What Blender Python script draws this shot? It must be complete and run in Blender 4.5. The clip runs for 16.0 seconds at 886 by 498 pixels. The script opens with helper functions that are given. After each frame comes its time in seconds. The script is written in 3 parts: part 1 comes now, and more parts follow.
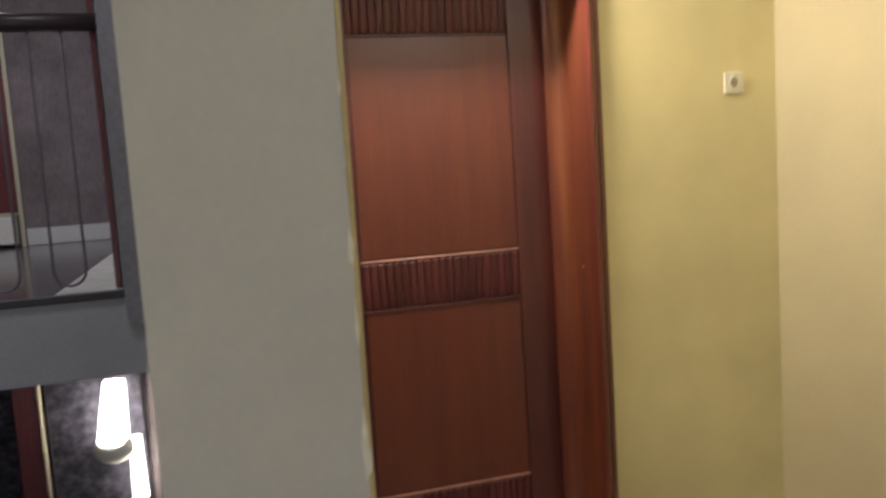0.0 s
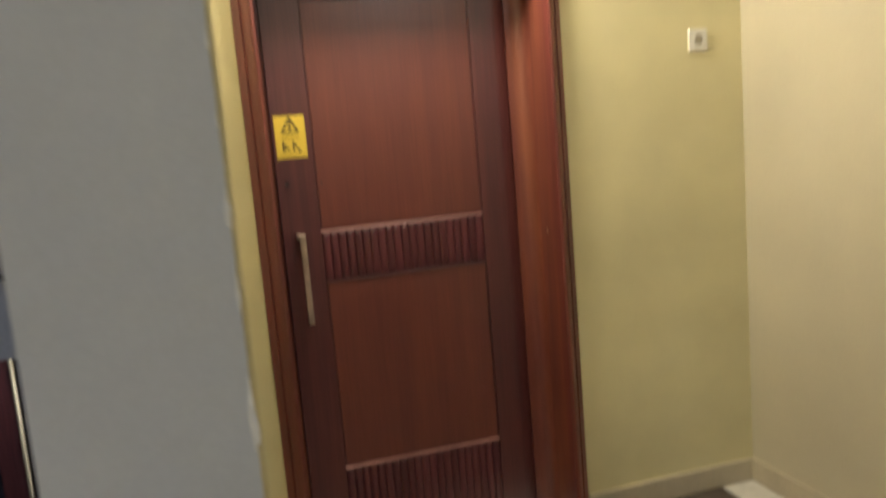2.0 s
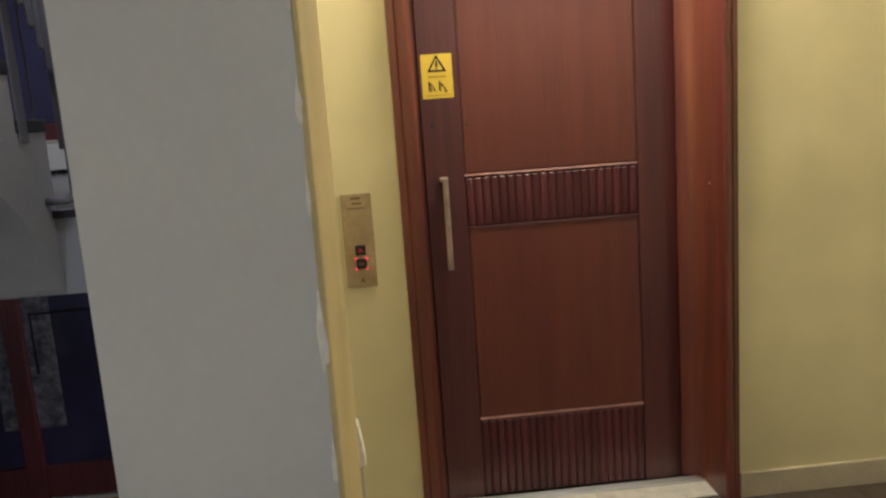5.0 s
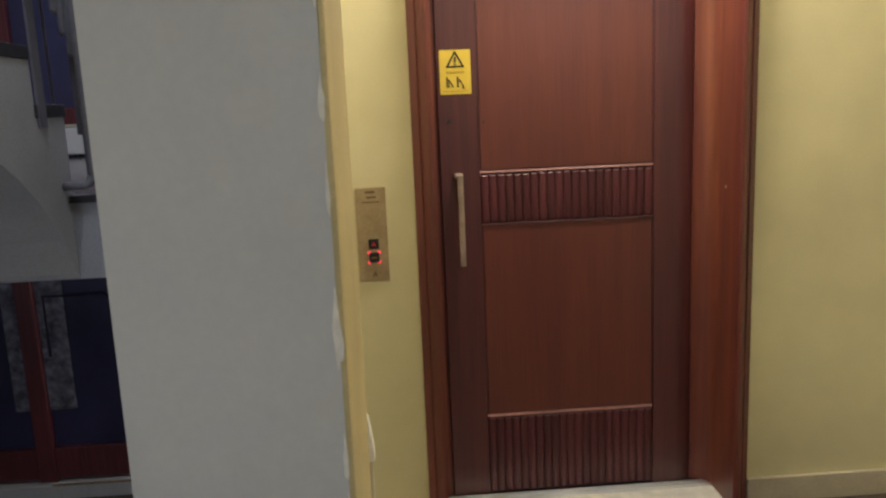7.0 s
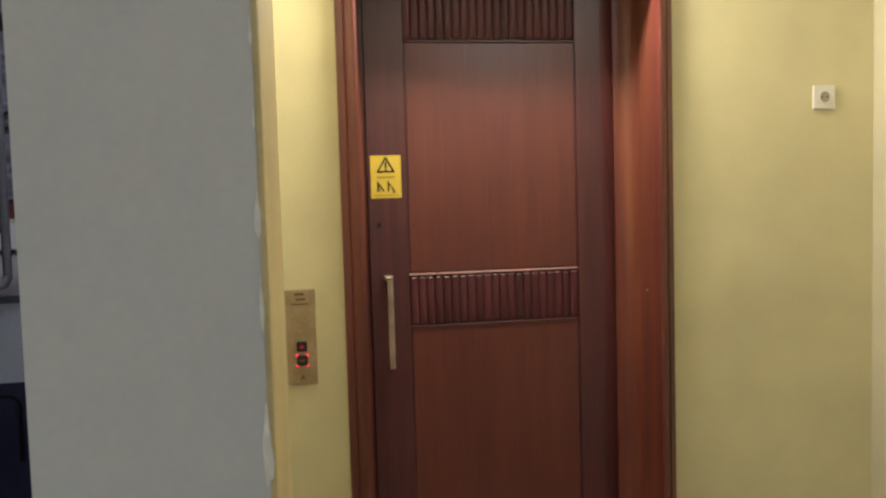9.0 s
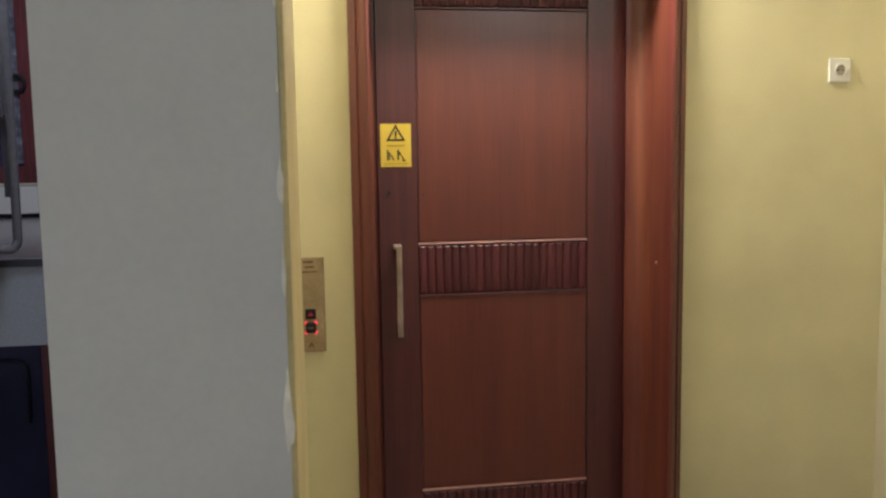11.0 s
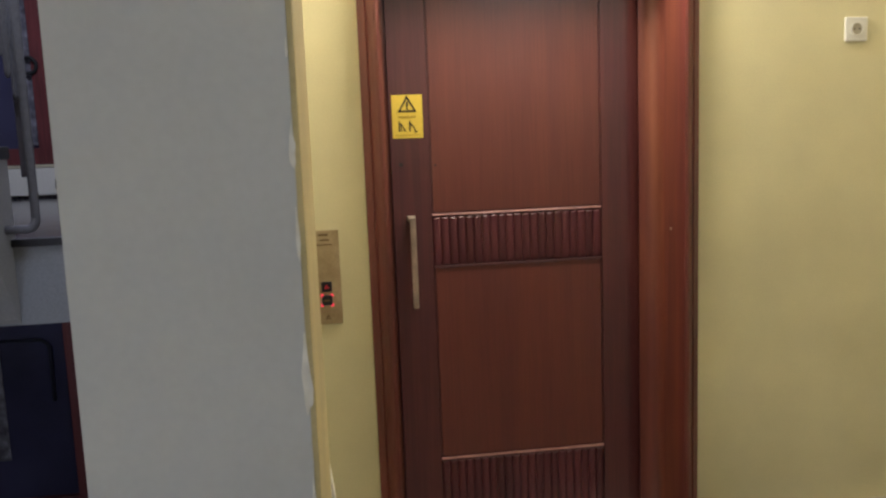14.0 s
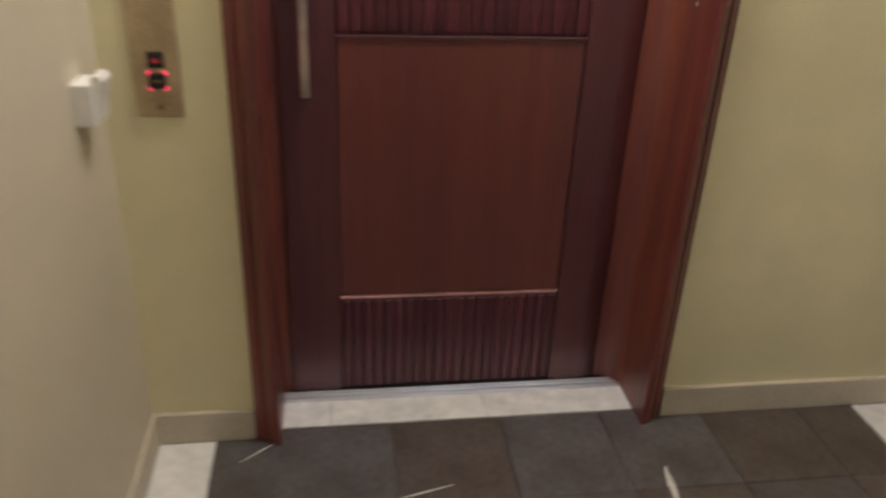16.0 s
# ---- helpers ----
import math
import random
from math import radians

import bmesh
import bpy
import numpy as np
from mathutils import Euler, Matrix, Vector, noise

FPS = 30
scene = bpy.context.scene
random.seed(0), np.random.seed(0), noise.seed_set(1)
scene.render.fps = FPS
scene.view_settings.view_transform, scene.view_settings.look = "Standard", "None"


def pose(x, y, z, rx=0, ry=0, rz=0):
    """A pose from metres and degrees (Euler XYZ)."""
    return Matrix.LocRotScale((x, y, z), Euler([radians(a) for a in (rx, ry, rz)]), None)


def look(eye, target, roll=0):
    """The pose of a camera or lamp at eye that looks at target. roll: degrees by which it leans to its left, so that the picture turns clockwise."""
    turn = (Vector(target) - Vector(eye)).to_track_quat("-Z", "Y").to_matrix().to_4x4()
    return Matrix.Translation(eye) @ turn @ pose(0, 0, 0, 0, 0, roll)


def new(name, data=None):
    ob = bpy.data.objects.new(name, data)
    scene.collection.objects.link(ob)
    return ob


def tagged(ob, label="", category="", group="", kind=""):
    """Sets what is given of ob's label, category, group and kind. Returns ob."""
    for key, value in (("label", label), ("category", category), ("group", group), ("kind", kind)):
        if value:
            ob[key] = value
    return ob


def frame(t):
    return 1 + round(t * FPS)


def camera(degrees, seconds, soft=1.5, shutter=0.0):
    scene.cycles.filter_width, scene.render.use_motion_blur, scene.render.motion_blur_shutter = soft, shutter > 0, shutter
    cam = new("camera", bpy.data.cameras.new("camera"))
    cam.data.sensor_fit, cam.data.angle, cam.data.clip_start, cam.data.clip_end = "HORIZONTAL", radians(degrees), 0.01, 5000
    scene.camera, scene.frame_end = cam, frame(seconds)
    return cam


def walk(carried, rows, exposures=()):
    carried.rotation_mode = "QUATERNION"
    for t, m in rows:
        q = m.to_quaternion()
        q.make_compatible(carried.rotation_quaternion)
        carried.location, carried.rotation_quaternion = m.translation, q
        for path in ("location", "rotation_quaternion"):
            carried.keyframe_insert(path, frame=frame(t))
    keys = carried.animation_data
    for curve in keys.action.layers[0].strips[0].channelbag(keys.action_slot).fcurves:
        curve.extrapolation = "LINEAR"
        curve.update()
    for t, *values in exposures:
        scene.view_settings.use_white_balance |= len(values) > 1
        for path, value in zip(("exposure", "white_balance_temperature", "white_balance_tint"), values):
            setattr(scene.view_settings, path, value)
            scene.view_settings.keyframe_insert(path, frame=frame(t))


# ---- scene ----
cam = camera(58.58, 16.0, soft=2.4, shutter=0.5)

PATH = [
    (0, (-0.8046, -2.5860, 1.5056), (-0.2549, -0.6740, 1.3004), -3.66),
    (0.5, (-0.7770, -2.6088, 1.5401), (-0.1346, -0.7179, 1.4315), -2.78),
    (1, (-0.7621, -2.6189, 1.5223), (-0.1361, -0.7199, 1.4797), -4.22),
    (1.5, (-0.7700, -2.6211, 1.4805), (-0.2063, -0.7023, 1.4599), -3.43),
    (2, (-0.6861, -2.5880, 1.4855), (-0.1306, -0.6880, 1.2004), -4.80),
    (2.2, (-0.6168, -2.5388, 1.4778), (-0.1536, -0.6332, 1.0852), -5.20),
    (2.5, (-0.6243, -2.4955, 1.4578), (-0.3383, -0.5447, 1.1221), -4.23),
    (3, (-0.5782, -2.4728, 1.4346), (-0.5181, -0.4956, 1.1400), -4.49),
    (3.5, (-0.5849, -2.4929, 1.4266), (-0.4420, -0.5180, 1.1452), -3.12),
    (4, (-0.6002, -2.5109, 1.4126), (-0.4535, -0.5425, 1.0904), -4.02),
    (4.5, (-0.5956, -2.5021, 1.4122), (-0.4526, -0.5366, 1.0713), -4.22),
    (7, (-0.6022, -2.5007, 1.4193), (-0.4926, -0.5366, 1.0586), -2.49),
    (7.5, (-0.6054, -2.5062, 1.4413), (-0.3623, -0.5287, 1.2665), -1.78),
    (8, (-0.6113, -2.5083, 1.4455), (-0.3333, -0.5292, 1.3688), -0.86),
    (8.5, (-0.6086, -2.5128, 1.4405), (-0.3175, -0.5364, 1.3442), -1.45),
    (9, (-0.6078, -2.5122, 1.4386), (-0.3069, -0.5388, 1.3142), -1.63),
    (11.5, (-0.6273, -2.5059, 1.4352), (-0.3395, -0.5375, 1.2285), -0.79),
    (12, (-0.6201, -2.5078, 1.4257), (-0.3425, -0.5390, 1.2092), -2.36),
    (12.5, (-0.6125, -2.5128, 1.4258), (-0.3382, -0.5455, 1.1927), -2.68),
    (13, (-0.6200, -2.5126, 1.4276), (-0.3497, -0.5463, 1.1818), -2.84),
    (13.5, (-0.6236, -2.5108, 1.4250), (-0.3621, -0.5443, 1.1710), -2.58),
    (14, (-0.6247, -2.5115, 1.4254), (-0.3747, -0.5448, 1.1621), -2.22),
    (14.5, (-0.6212, -2.5026, 1.4277), (-0.3785, -0.5361, 1.1558), -2.33),
    (15, (-0.5287, -2.4458, 1.4496), (-0.1929, -0.5304, 0.9824), -1.26),
    (15.1, (-0.5089, -2.4213, 1.4322), (-0.1642, -0.5173, 0.9264), -3.49),
    (15.3, (-0.4915, -2.2881, 1.3983), (-0.1342, -0.4226, 0.7719), -3.50),
    (15.5, (-0.3690, -2.1517, 1.3373), (-0.1795, -0.2811, 0.6553), -5.70),
    (15.7, (-0.4292, -1.9401, 1.4235), (-0.2438, -0.1260, 0.6020), -1.49),
    (16, (-0.3343, -1.6845, 1.3867), (-0.0585, 0.0838, 0.4941), 2.50),
]
walk(cam, [(t, look(eye, target, roll)) for t, eye, target, roll in PATH],
     [(0, 0.08, 6620, 13), (1.0, 0.07, 5950, 8), (1.5, 0.06, 6100, 10), (3, 0.05, 6200, 13), (4.5, 0.04, 6200, 13), (7, 0.05, 5980, 12), (8.5, 0.07, 6000, 10), (12.5, 0.06, 5750, 13), (14.5, 0.04, 5820, 13), (15, 0.0, 5920, 14), (15.5, -0.04, 5750, 19), (16, -0.10, 5450, 23)])

# ---- world ----
world = bpy.data.worlds.new("dusk")
scene.world = world
world.use_nodes = True
world.node_tree.nodes["Background"].inputs[0].default_value = (0.16, 0.22, 0.40, 1)
world.node_tree.nodes["Background"].inputs[1].default_value = 0.08


# ---- lamps ----
def lamp(name, kind, m, watts, colour, **more):
    data = bpy.data.lights.new(name, kind)
    data.energy, data.color = watts, colour
    for key, value in more.items():
        if key == "size":
            data.shape, data.size = "DISK", value
        elif key == "radius":
            data.shadow_soft_size = value
    ob = new(name, data)
    ob.matrix_world = m
    return ob


for x in (-0.13, 0.11):
    lamp("door_lamp_light", "POINT", pose(x, -0.20, 2.48), 41, (1.0, 0.89, 0.69), radius=0.05)
# Unseen lamp, added as fill for the pier and the upper door.
lamp("lobby_fill_light", "POINT", pose(0.9, -3.6, 3.02), 26, (0.96, 0.95, 0.92), radius=0.10)
# Two unseen lamps added to brighten the landing and the upper hall.
lamp("landing_fill_light", "AREA", pose(-1.28, -0.9, 3.08), 7, (0.84, 0.88, 1.0), size=0.4)
lamp("upper_hall_fill_light", "AREA", pose(-2.0, 1.5, 3.08), 17, (0.90, 0.90, 1.0), size=0.4)
# Added fill for the stair soffit, set in an unseen low window.
lamp("hall_fill_light", "AREA", pose(-2.75, -4.52, 0.75, 90, 0, 0), 12, (0.82, 0.88, 1.0), size=1.1)


# ---- materials ----
def material(name, base, rough=0.6, metal=0.0, vary=0.12, grain=(60, 60, 60), fine=0.03, stains=1.5, bump=0.15,
             coat=0.0, piece=0.0, emit=None, tint=None, stretch=(1, 1, 1)):
    """Base colour with broad stains and fine grain at real size, relief by the grain, and a shift per piece."""
    mat = bpy.data.materials.new(name)
    mat.use_nodes = True
    nodes, links = mat.node_tree.nodes, mat.node_tree.links
    shader = nodes["Principled BSDF"]
    shader.inputs["Roughness"].default_value = rough
    shader.inputs["Metallic"].default_value = metal
    shader.inputs["Coat Weight"].default_value = coat
    shader.inputs["Coat Roughness"].default_value = 0.27
    place = nodes.new("ShaderNodeTexCoord")
    broad = nodes.new("ShaderNodeTexNoise")
    broad.inputs["Scale"].default_value, broad.inputs["Detail"].default_value = stains, 4
    drawn = nodes.new("ShaderNodeMapping")
    drawn.inputs["Scale"].default_value = stretch
    links.new(place.outputs["Object"], drawn.inputs["Vector"])
    links.new(drawn.outputs["Vector"], broad.inputs["Vector"])
    scale = nodes.new("ShaderNodeMapping")
    scale.inputs["Scale"].default_value = grain
    links.new(place.outputs["Object"], scale.inputs["Vector"])
    small = nodes.new("ShaderNodeTexNoise")
    small.inputs["Scale"].default_value, small.inputs["Detail"].default_value = 1.0, 5
    links.new(scale.outputs["Vector"], small.inputs["Vector"])
    mix = nodes.new("ShaderNodeMix")
    mix.data_type = "RGBA"
    other = tint or tuple(c * (1 - 2.2 * vary) for c in base)
    mix.inputs["A"].default_value = (*[min(1, c * (1 + vary)) for c in base], 1)
    mix.inputs["B"].default_value = (*other, 1)
    ramp = nodes.new("ShaderNodeMapRange")
    ramp.inputs["From Min"].default_value, ramp.inputs["From Max"].default_value = 0.3, 0.7
    links.new(broad.outputs["Fac"], ramp.inputs["Value"])
    links.new(ramp.outputs["Result"], mix.inputs["Factor"])
    grained = nodes.new("ShaderNodeHueSaturation")
    links.new(mix.outputs["Result"], grained.inputs["Color"])
    value = nodes.new("ShaderNodeMapRange")
    value.inputs["From Min"].default_value, value.inputs["From Max"].default_value = 0.3, 0.7
    value.inputs["To Min"].default_value, value.inputs["To Max"].default_value = 1 - fine * 4, 1 + fine * 4
    links.new(small.outputs["Fac"], value.inputs["Value"])
    if piece:
        info = nodes.new("ShaderNodeObjectInfo")
        shift = nodes.new("ShaderNodeMapRange")
        shift.inputs["To Min"].default_value, shift.inputs["To Max"].default_value = 1 - piece, 1 + piece
        links.new(info.outputs["Random"], shift.inputs["Value"])
        times = nodes.new("ShaderNodeMath")
        times.operation = "MULTIPLY"
        links.new(value.outputs["Result"], times.inputs[0])
        links.new(shift.outputs["Result"], times.inputs[1])
        links.new(times.outputs["Value"], grained.inputs["Value"])
    else:
        links.new(value.outputs["Result"], grained.inputs["Value"])
    links.new(grained.outputs["Color"], shader.inputs["Base Color"])
    if bump:
        relief = nodes.new("ShaderNodeBump")
        relief.inputs["Strength"].default_value, relief.inputs["Distance"].default_value = bump, 0.002
        links.new(small.outputs["Fac"], relief.inputs["Height"])
        links.new(relief.outputs["Normal"], shader.inputs["Normal"])
    if emit:
        shader.inputs["Emission Color"].default_value = (*emit[0], 1)
        shader.inputs["Emission Strength"].default_value = emit[1]
    return mat


# Darker, more ochre yellow than the lift wall, for the pier's return.
OCHRE = material("ochre_edge_tone", (0.60, 0.50, 0.25), 0.5, vary=0.07, grain=(160, 160, 160), fine=0.015, stains=5, bump=0.2)
# Beige of the pier's back edge, with the band's shade put into it.
EDGE_SHADE = material("shaded_edge_beige", (0.50, 0.42, 0.26), 0.5, vary=0.05, grain=(160, 160, 160), fine=0.01, stains=6, bump=0.12)
YELLOW = material("yellow_wall_paint", (0.71, 0.645, 0.372), 0.55, vary=0.05, grain=(190, 190, 190), fine=0.009, stains=2.6, bump=0.16)
CREAM = material("cream_wall_paint", (0.585, 0.53, 0.38), 0.55, vary=0.04, grain=(260, 260, 260), fine=0.012, stains=1.8, bump=0.25)
GREY = material("grey_wall_paint", (0.650, 0.652, 0.628), 0.65, vary=0.035, grain=(110, 110, 110), fine=0.005, stains=3.2, bump=0.05)
PLASTER = material("bare_plaster", (0.90, 0.87, 0.78), 0.85, vary=0.08, fine=0.03)
SKIRT = material("painted_skirting", (0.52, 0.46, 0.33), 0.5, vary=0.08, grain=(90, 90, 90), fine=0.015, stains=5, bump=0.04)
CEIL = material("ceiling_paint", (0.80, 0.77, 0.68), 0.8, vary=0.03, grain=(150, 150, 150), fine=0.01)
WOOD = material("mahogany", (0.087, 0.021, 0.020), 0.42, vary=0.14, grain=(210, 210, 3.0), fine=0.04, stains=3.0, bump=0.05, coat=0.9, tint=(0.066, 0.016, 0.018), stretch=(7, 7, 0.4))
PANEL = material("mahogany_veneer", (0.132, 0.033, 0.021), 0.42, vary=0.04, grain=(240, 240, 5.0), fine=0.026, stains=3.0, bump=0.05, coat=0.8, tint=(0.106, 0.026, 0.020), stretch=(5, 5, 0.35))
REED = material("mahogany_reed", (0.098, 0.026, 0.030), 0.38, vary=0.16, grain=(90, 90, 4), fine=0.03, stains=3.0, bump=0.05, coat=0.1, piece=0.22, tint=(0.066, 0.016, 0.022), stretch=(4, 4, 1))
# Mahogany of the ledges, paler: the highlight on their tops is coloured in.
LEDGE = material("lit_mahogany_edge", (0.40, 0.20, 0.17), 0.34, vary=0.14, grain=(40, 90, 90), fine=0.04, stains=6.0, bump=0.04, coat=0.5, tint=(0.28, 0.12, 0.105))
JAMB = material("mahogany_jamb", (0.180, 0.054, 0.027), 0.38, vary=0.14, grain=(70, 70, 2), fine=0.03, stains=3.0, bump=0.05, coat=0.2, tint=(0.122, 0.031, 0.027), stretch=(5, 5, 0.5))
CASING = material("mahogany_casing", (0.155, 0.037, 0.027), 0.38, vary=0.14, grain=(70, 70, 2), fine=0.03, stains=3.0, bump=0.05, coat=0.2, tint=(0.100, 0.026, 0.020), stretch=(5, 5, 0.5))
SLATE = material("dark_slate", (0.080, 0.072, 0.068), 0.45, vary=0.22, grain=(45, 45, 45), fine=0.06, stains=6, bump=0.3, piece=0.16, tint=(0.056, 0.046, 0.040))
BROWN_SLATE = material("brown_slate", (0.078, 0.062, 0.050), 0.48, vary=0.25, grain=(45, 45, 45), fine=0.06, stains=6, bump=0.3, piece=0.14, tint=(0.056, 0.040, 0.028))
POLISHED = material("polished_stone", (0.105, 0.098, 0.105), 0.16, vary=0.18, grain=(40, 40, 40), fine=0.05, stains=5, bump=0.02)
JOINT = material("joint_mortar", (0.075, 0.066, 0.060), 0.9, vary=0.15)
MARBLE = material("white_marble", (0.72, 0.70, 0.63), 0.3, vary=0.07, grain=(30, 30, 30), fine=0.025, stains=9, bump=0.05, piece=0.06, tint=(0.56, 0.55, 0.50))
ALU = material("aluminium", (0.72, 0.72, 0.72), 0.32, 1.0, vary=0.06, grain=(8, 300, 300), fine=0.03, bump=0.1)
BRASS = material("worn_brass", (0.50, 0.395, 0.24), 0.42, 0.55, vary=0.07, grain=(150, 150, 110), fine=0.025, stains=14, bump=0.1, tint=(0.38, 0.285, 0.15))
BRONZE = material("worn_bronze_handle", (0.52, 0.42, 0.33), 0.36, 0.7, vary=0.12, grain=(90, 90, 20), fine=0.05, stains=20)
BLACK = material("black_plastic", (0.012, 0.012, 0.014), 0.35, vary=0.1, fine=0.02, bump=0.05)
IRON = material("black_metal", (0.008, 0.008, 0.009), 0.6, 0.0, vary=0.1, fine=0.03)
WHITE = material("white_plastic", (0.80, 0.78, 0.70), 0.35, vary=0.03, fine=0.008, bump=0.03)
SIGN = material("yellow_sticker", (0.72, 0.53, 0.06), 0.4, vary=0.05, fine=0.01, bump=0.02)
INK = material("black_ink", (0.02, 0.018, 0.012), 0.5, vary=0.05, fine=0.0, bump=0.0)
FADED = material("brown_ink", (0.42, 0.28, 0.02), 0.5, vary=0.05, fine=0.0, bump=0.0)
ENGRAVED = material("engraved_mark", (0.20, 0.13, 0.05), 0.6, 0.3, vary=0.1)
RED_GLOW = material("red_button_light", (0.35, 0.02, 0.02), 0.4, emit=((1.0, 0.05, 0.08), 1.3))
RED_DIM = material("dim_red_button_light", (0.35, 0.02, 0.02), 0.4, emit=((1.0, 0.03, 0.06), 0.1))
CHALK = material("chalk_scratch", (0.62, 0.58, 0.50), 0.9, vary=0.1, fine=0.05)
OPAL = material("opal_glass_lit", (0.9, 0.88, 0.8), 0.3, emit=((1.0, 0.95, 0.86), 15.0))
# Glow of the added, unseen ceiling lights and low window.
SOFT = material("added_glow_glass", (0.9, 0.9, 0.88), 0.3, emit=((0.86, 0.93, 1.0), 1.2))
STEEL = material("railing_steel", (0.24, 0.23, 0.255), 0.5, 0.1, vary=0.08)
DARKSTEEL = material("dark_bar_steel", (0.13, 0.115, 0.125), 0.5, 0.1, vary=0.08)
LANDING = material("landing_paint", (0.43, 0.435, 0.46), 0.6, vary=0.05, grain=(120, 120, 120), fine=0.02, stains=3)
STAIR = material("stair_paint", (0.66, 0.64, 0.62), 0.6, vary=0.06, grain=(120, 120, 120), fine=0.02, stains=3)
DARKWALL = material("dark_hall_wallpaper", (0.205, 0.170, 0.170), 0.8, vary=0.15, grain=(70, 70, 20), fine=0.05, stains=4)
NIGHT = material("dark_window_glass", (0.052, 0.050, 0.105), 0.15, vary=0.2, fine=0.0, bump=0.0)
LACE = material("patterned_curtain", (0.17, 0.165, 0.19), 0.9, vary=0.4, grain=(28, 28, 28), fine=0.12, stains=16, bump=0.2, tint=(0.08, 0.078, 0.10))
NET = material("dark_patterned_curtain", (0.055, 0.050, 0.065), 0.9, vary=0.3, grain=(30, 30, 30), fine=0.15, stains=18, bump=0.2, tint=(0.012, 0.012, 0.022))
REDWOOD = material("red_stained_wood", (0.135, 0.028, 0.030), 0.42, vary=0.14, grain=(90, 90, 5), fine=0.06, coat=0.15)
DARKWOOD = material("dark_handrail_wood", (0.042, 0.025, 0.031), 0.4, vary=0.15, grain=(6, 90, 90), fine=0.05)
DEEP = material("deep_blue_outline", (0.016, 0.016, 0.032), 0.5, vary=0.1)
DARKSTRIPE = material("dark_rubber_nosing", (0.05, 0.045, 0.05), 0.6, vary=0.1)


# ---- mesh helpers ----
def box(bm, x0, x1, y0, y1, z0, z1, bevel=0.0):
    made = bmesh.ops.create_cube(bm, size=1)["verts"]
    for v in made:
        v.co = ((x0 + x1) / 2 + v.co.x * (x1 - x0), (y0 + y1) / 2 + v.co.y * (y1 - y0), (z0 + z1) / 2 + v.co.z * (z1 - z0))
    if bevel:
        edges = {e for v in made for e in v.link_edges}
        bmesh.ops.bevel(bm, geom=list(edges), offset=bevel, segments=2, affect="EDGES", profile=0.6)
    return bm


def cyl(bm, x, y, z, r, depth, axis="z", r2=None, seg=24):
    turn = {"z": pose(x, y, z), "y": pose(x, y, z, 90), "x": pose(x, y, z, 0, 90)}[axis]
    bmesh.ops.create_cone(bm, cap_ends=True, segments=seg, radius1=r, radius2=r if r2 is None else r2, depth=depth, matrix=turn)
    return bm


def prism(bm, outline, x0, x1, axis="x"):
    """A closed outline swept along x (outline in y, z), y (x, z) or z (x, y)."""
    def at(a, b, s):
        return {"x": (s, a, b), "y": (a, s, b), "z": (a, b, s)}[axis]
    one = [bm.verts.new(at(a, b, x0)) for a, b in outline]
    two = [bm.verts.new(at(a, b, x1)) for a, b in outline]
    n = len(outline)
    bm.faces.new(one)
    bm.faces.new(two[::-1])
    for i in range(n):
        bm.faces.new((one[i], two[i], two[(i + 1) % n], one[(i + 1) % n]))
    bmesh.ops.recalc_face_normals(bm, faces=bm.faces[:])
    return bm


def tube(bm, points, r, seg=8):
    """A round bar through the points."""
    rings = []
    for i, p in enumerate(points):
        a, b = Vector(points[max(i - 1, 0)]), Vector(points[min(i + 1, len(points) - 1)])
        d = (b - a).normalized()
        side = d.cross(Vector((0.31, 0.83, 0.46))).normalized()
        up = d.cross(side)
        rings.append([bm.verts.new(Vector(p) + r * (math.cos(k * math.tau / seg) * side + math.sin(k * math.tau / seg) * up)) for k in range(seg)])
    for one, two in zip(rings, rings[1:]):
        for k in range(seg):
            bm.faces.new((one[k], one[(k + 1) % seg], two[(k + 1) % seg], two[k]))
    bm.faces.new(rings[0][::-1])
    bm.faces.new(rings[-1])
    bmesh.ops.recalc_face_normals(bm, faces=bm.faces[:])
    return bm


def mesh_of(name, bm, mat, smooth=False):
    data = bpy.data.meshes.new(name)
    bm.to_mesh(data)
    bm.free()
    data.materials.append(mat)
    if smooth:
        for p in data.polygons:
            p.use_smooth = True
    return data


def thing(name, bm, mat, label="", category="", group="", kind="", smooth=False):
    return tagged(new(name, mesh_of(name, bm, mat, smooth)), label, category, group, kind)


def holder(name, at, label, category, group="", kind=""):
    ob = new(name)
    ob.empty_display_size = 0.05
    ob.location = at
    return tagged(ob, label, category, group, kind)


def part(name, bm, mat, parent, label="", smooth=False):
    """Links a bmesh in world places as one mesh under a thing or a part."""
    ob = new(name, mesh_of(name, bm, mat, smooth))
    ob.parent = parent
    ob.matrix_parent_inverse = Matrix.Translation(-world_at(parent))
    return tagged(ob, label)


def world_at(ob):
    """Where a holder stands; meshes are built in world places and stand at the origin."""
    return Vector(ob.location) if ob.type == "EMPTY" else Vector((0, 0, 0))


def fresh():
    return bmesh.new()


# ---- the lobby's structure ----
bm = box(fresh(), -1.00, -0.545, 0.0, 0.24, -0.75, 3.2)
box(bm, 0.560, 1.45, 0.0, 0.24, -0.05, 3.2)
box(bm, -0.545, 0.560, 0.0, 0.24, 2.246, 3.2)
thing("wall_lift", bm, YELLOW, "yellow painted wall around the lift door", "wall", kind="structure")
thing("wall_shaft", box(fresh(), -1.0, 1.45, 0.42, 0.52, -0.1, 3.2), GREY, "plain wall behind the lift door", "wall", kind="structure")
thing("wall_right", box(fresh(), 1.305, 1.45, -4.6, 0.0, -0.05, 3.2), CREAM, "cream yellow painted side wall of the lobby", "wall", kind="structure")
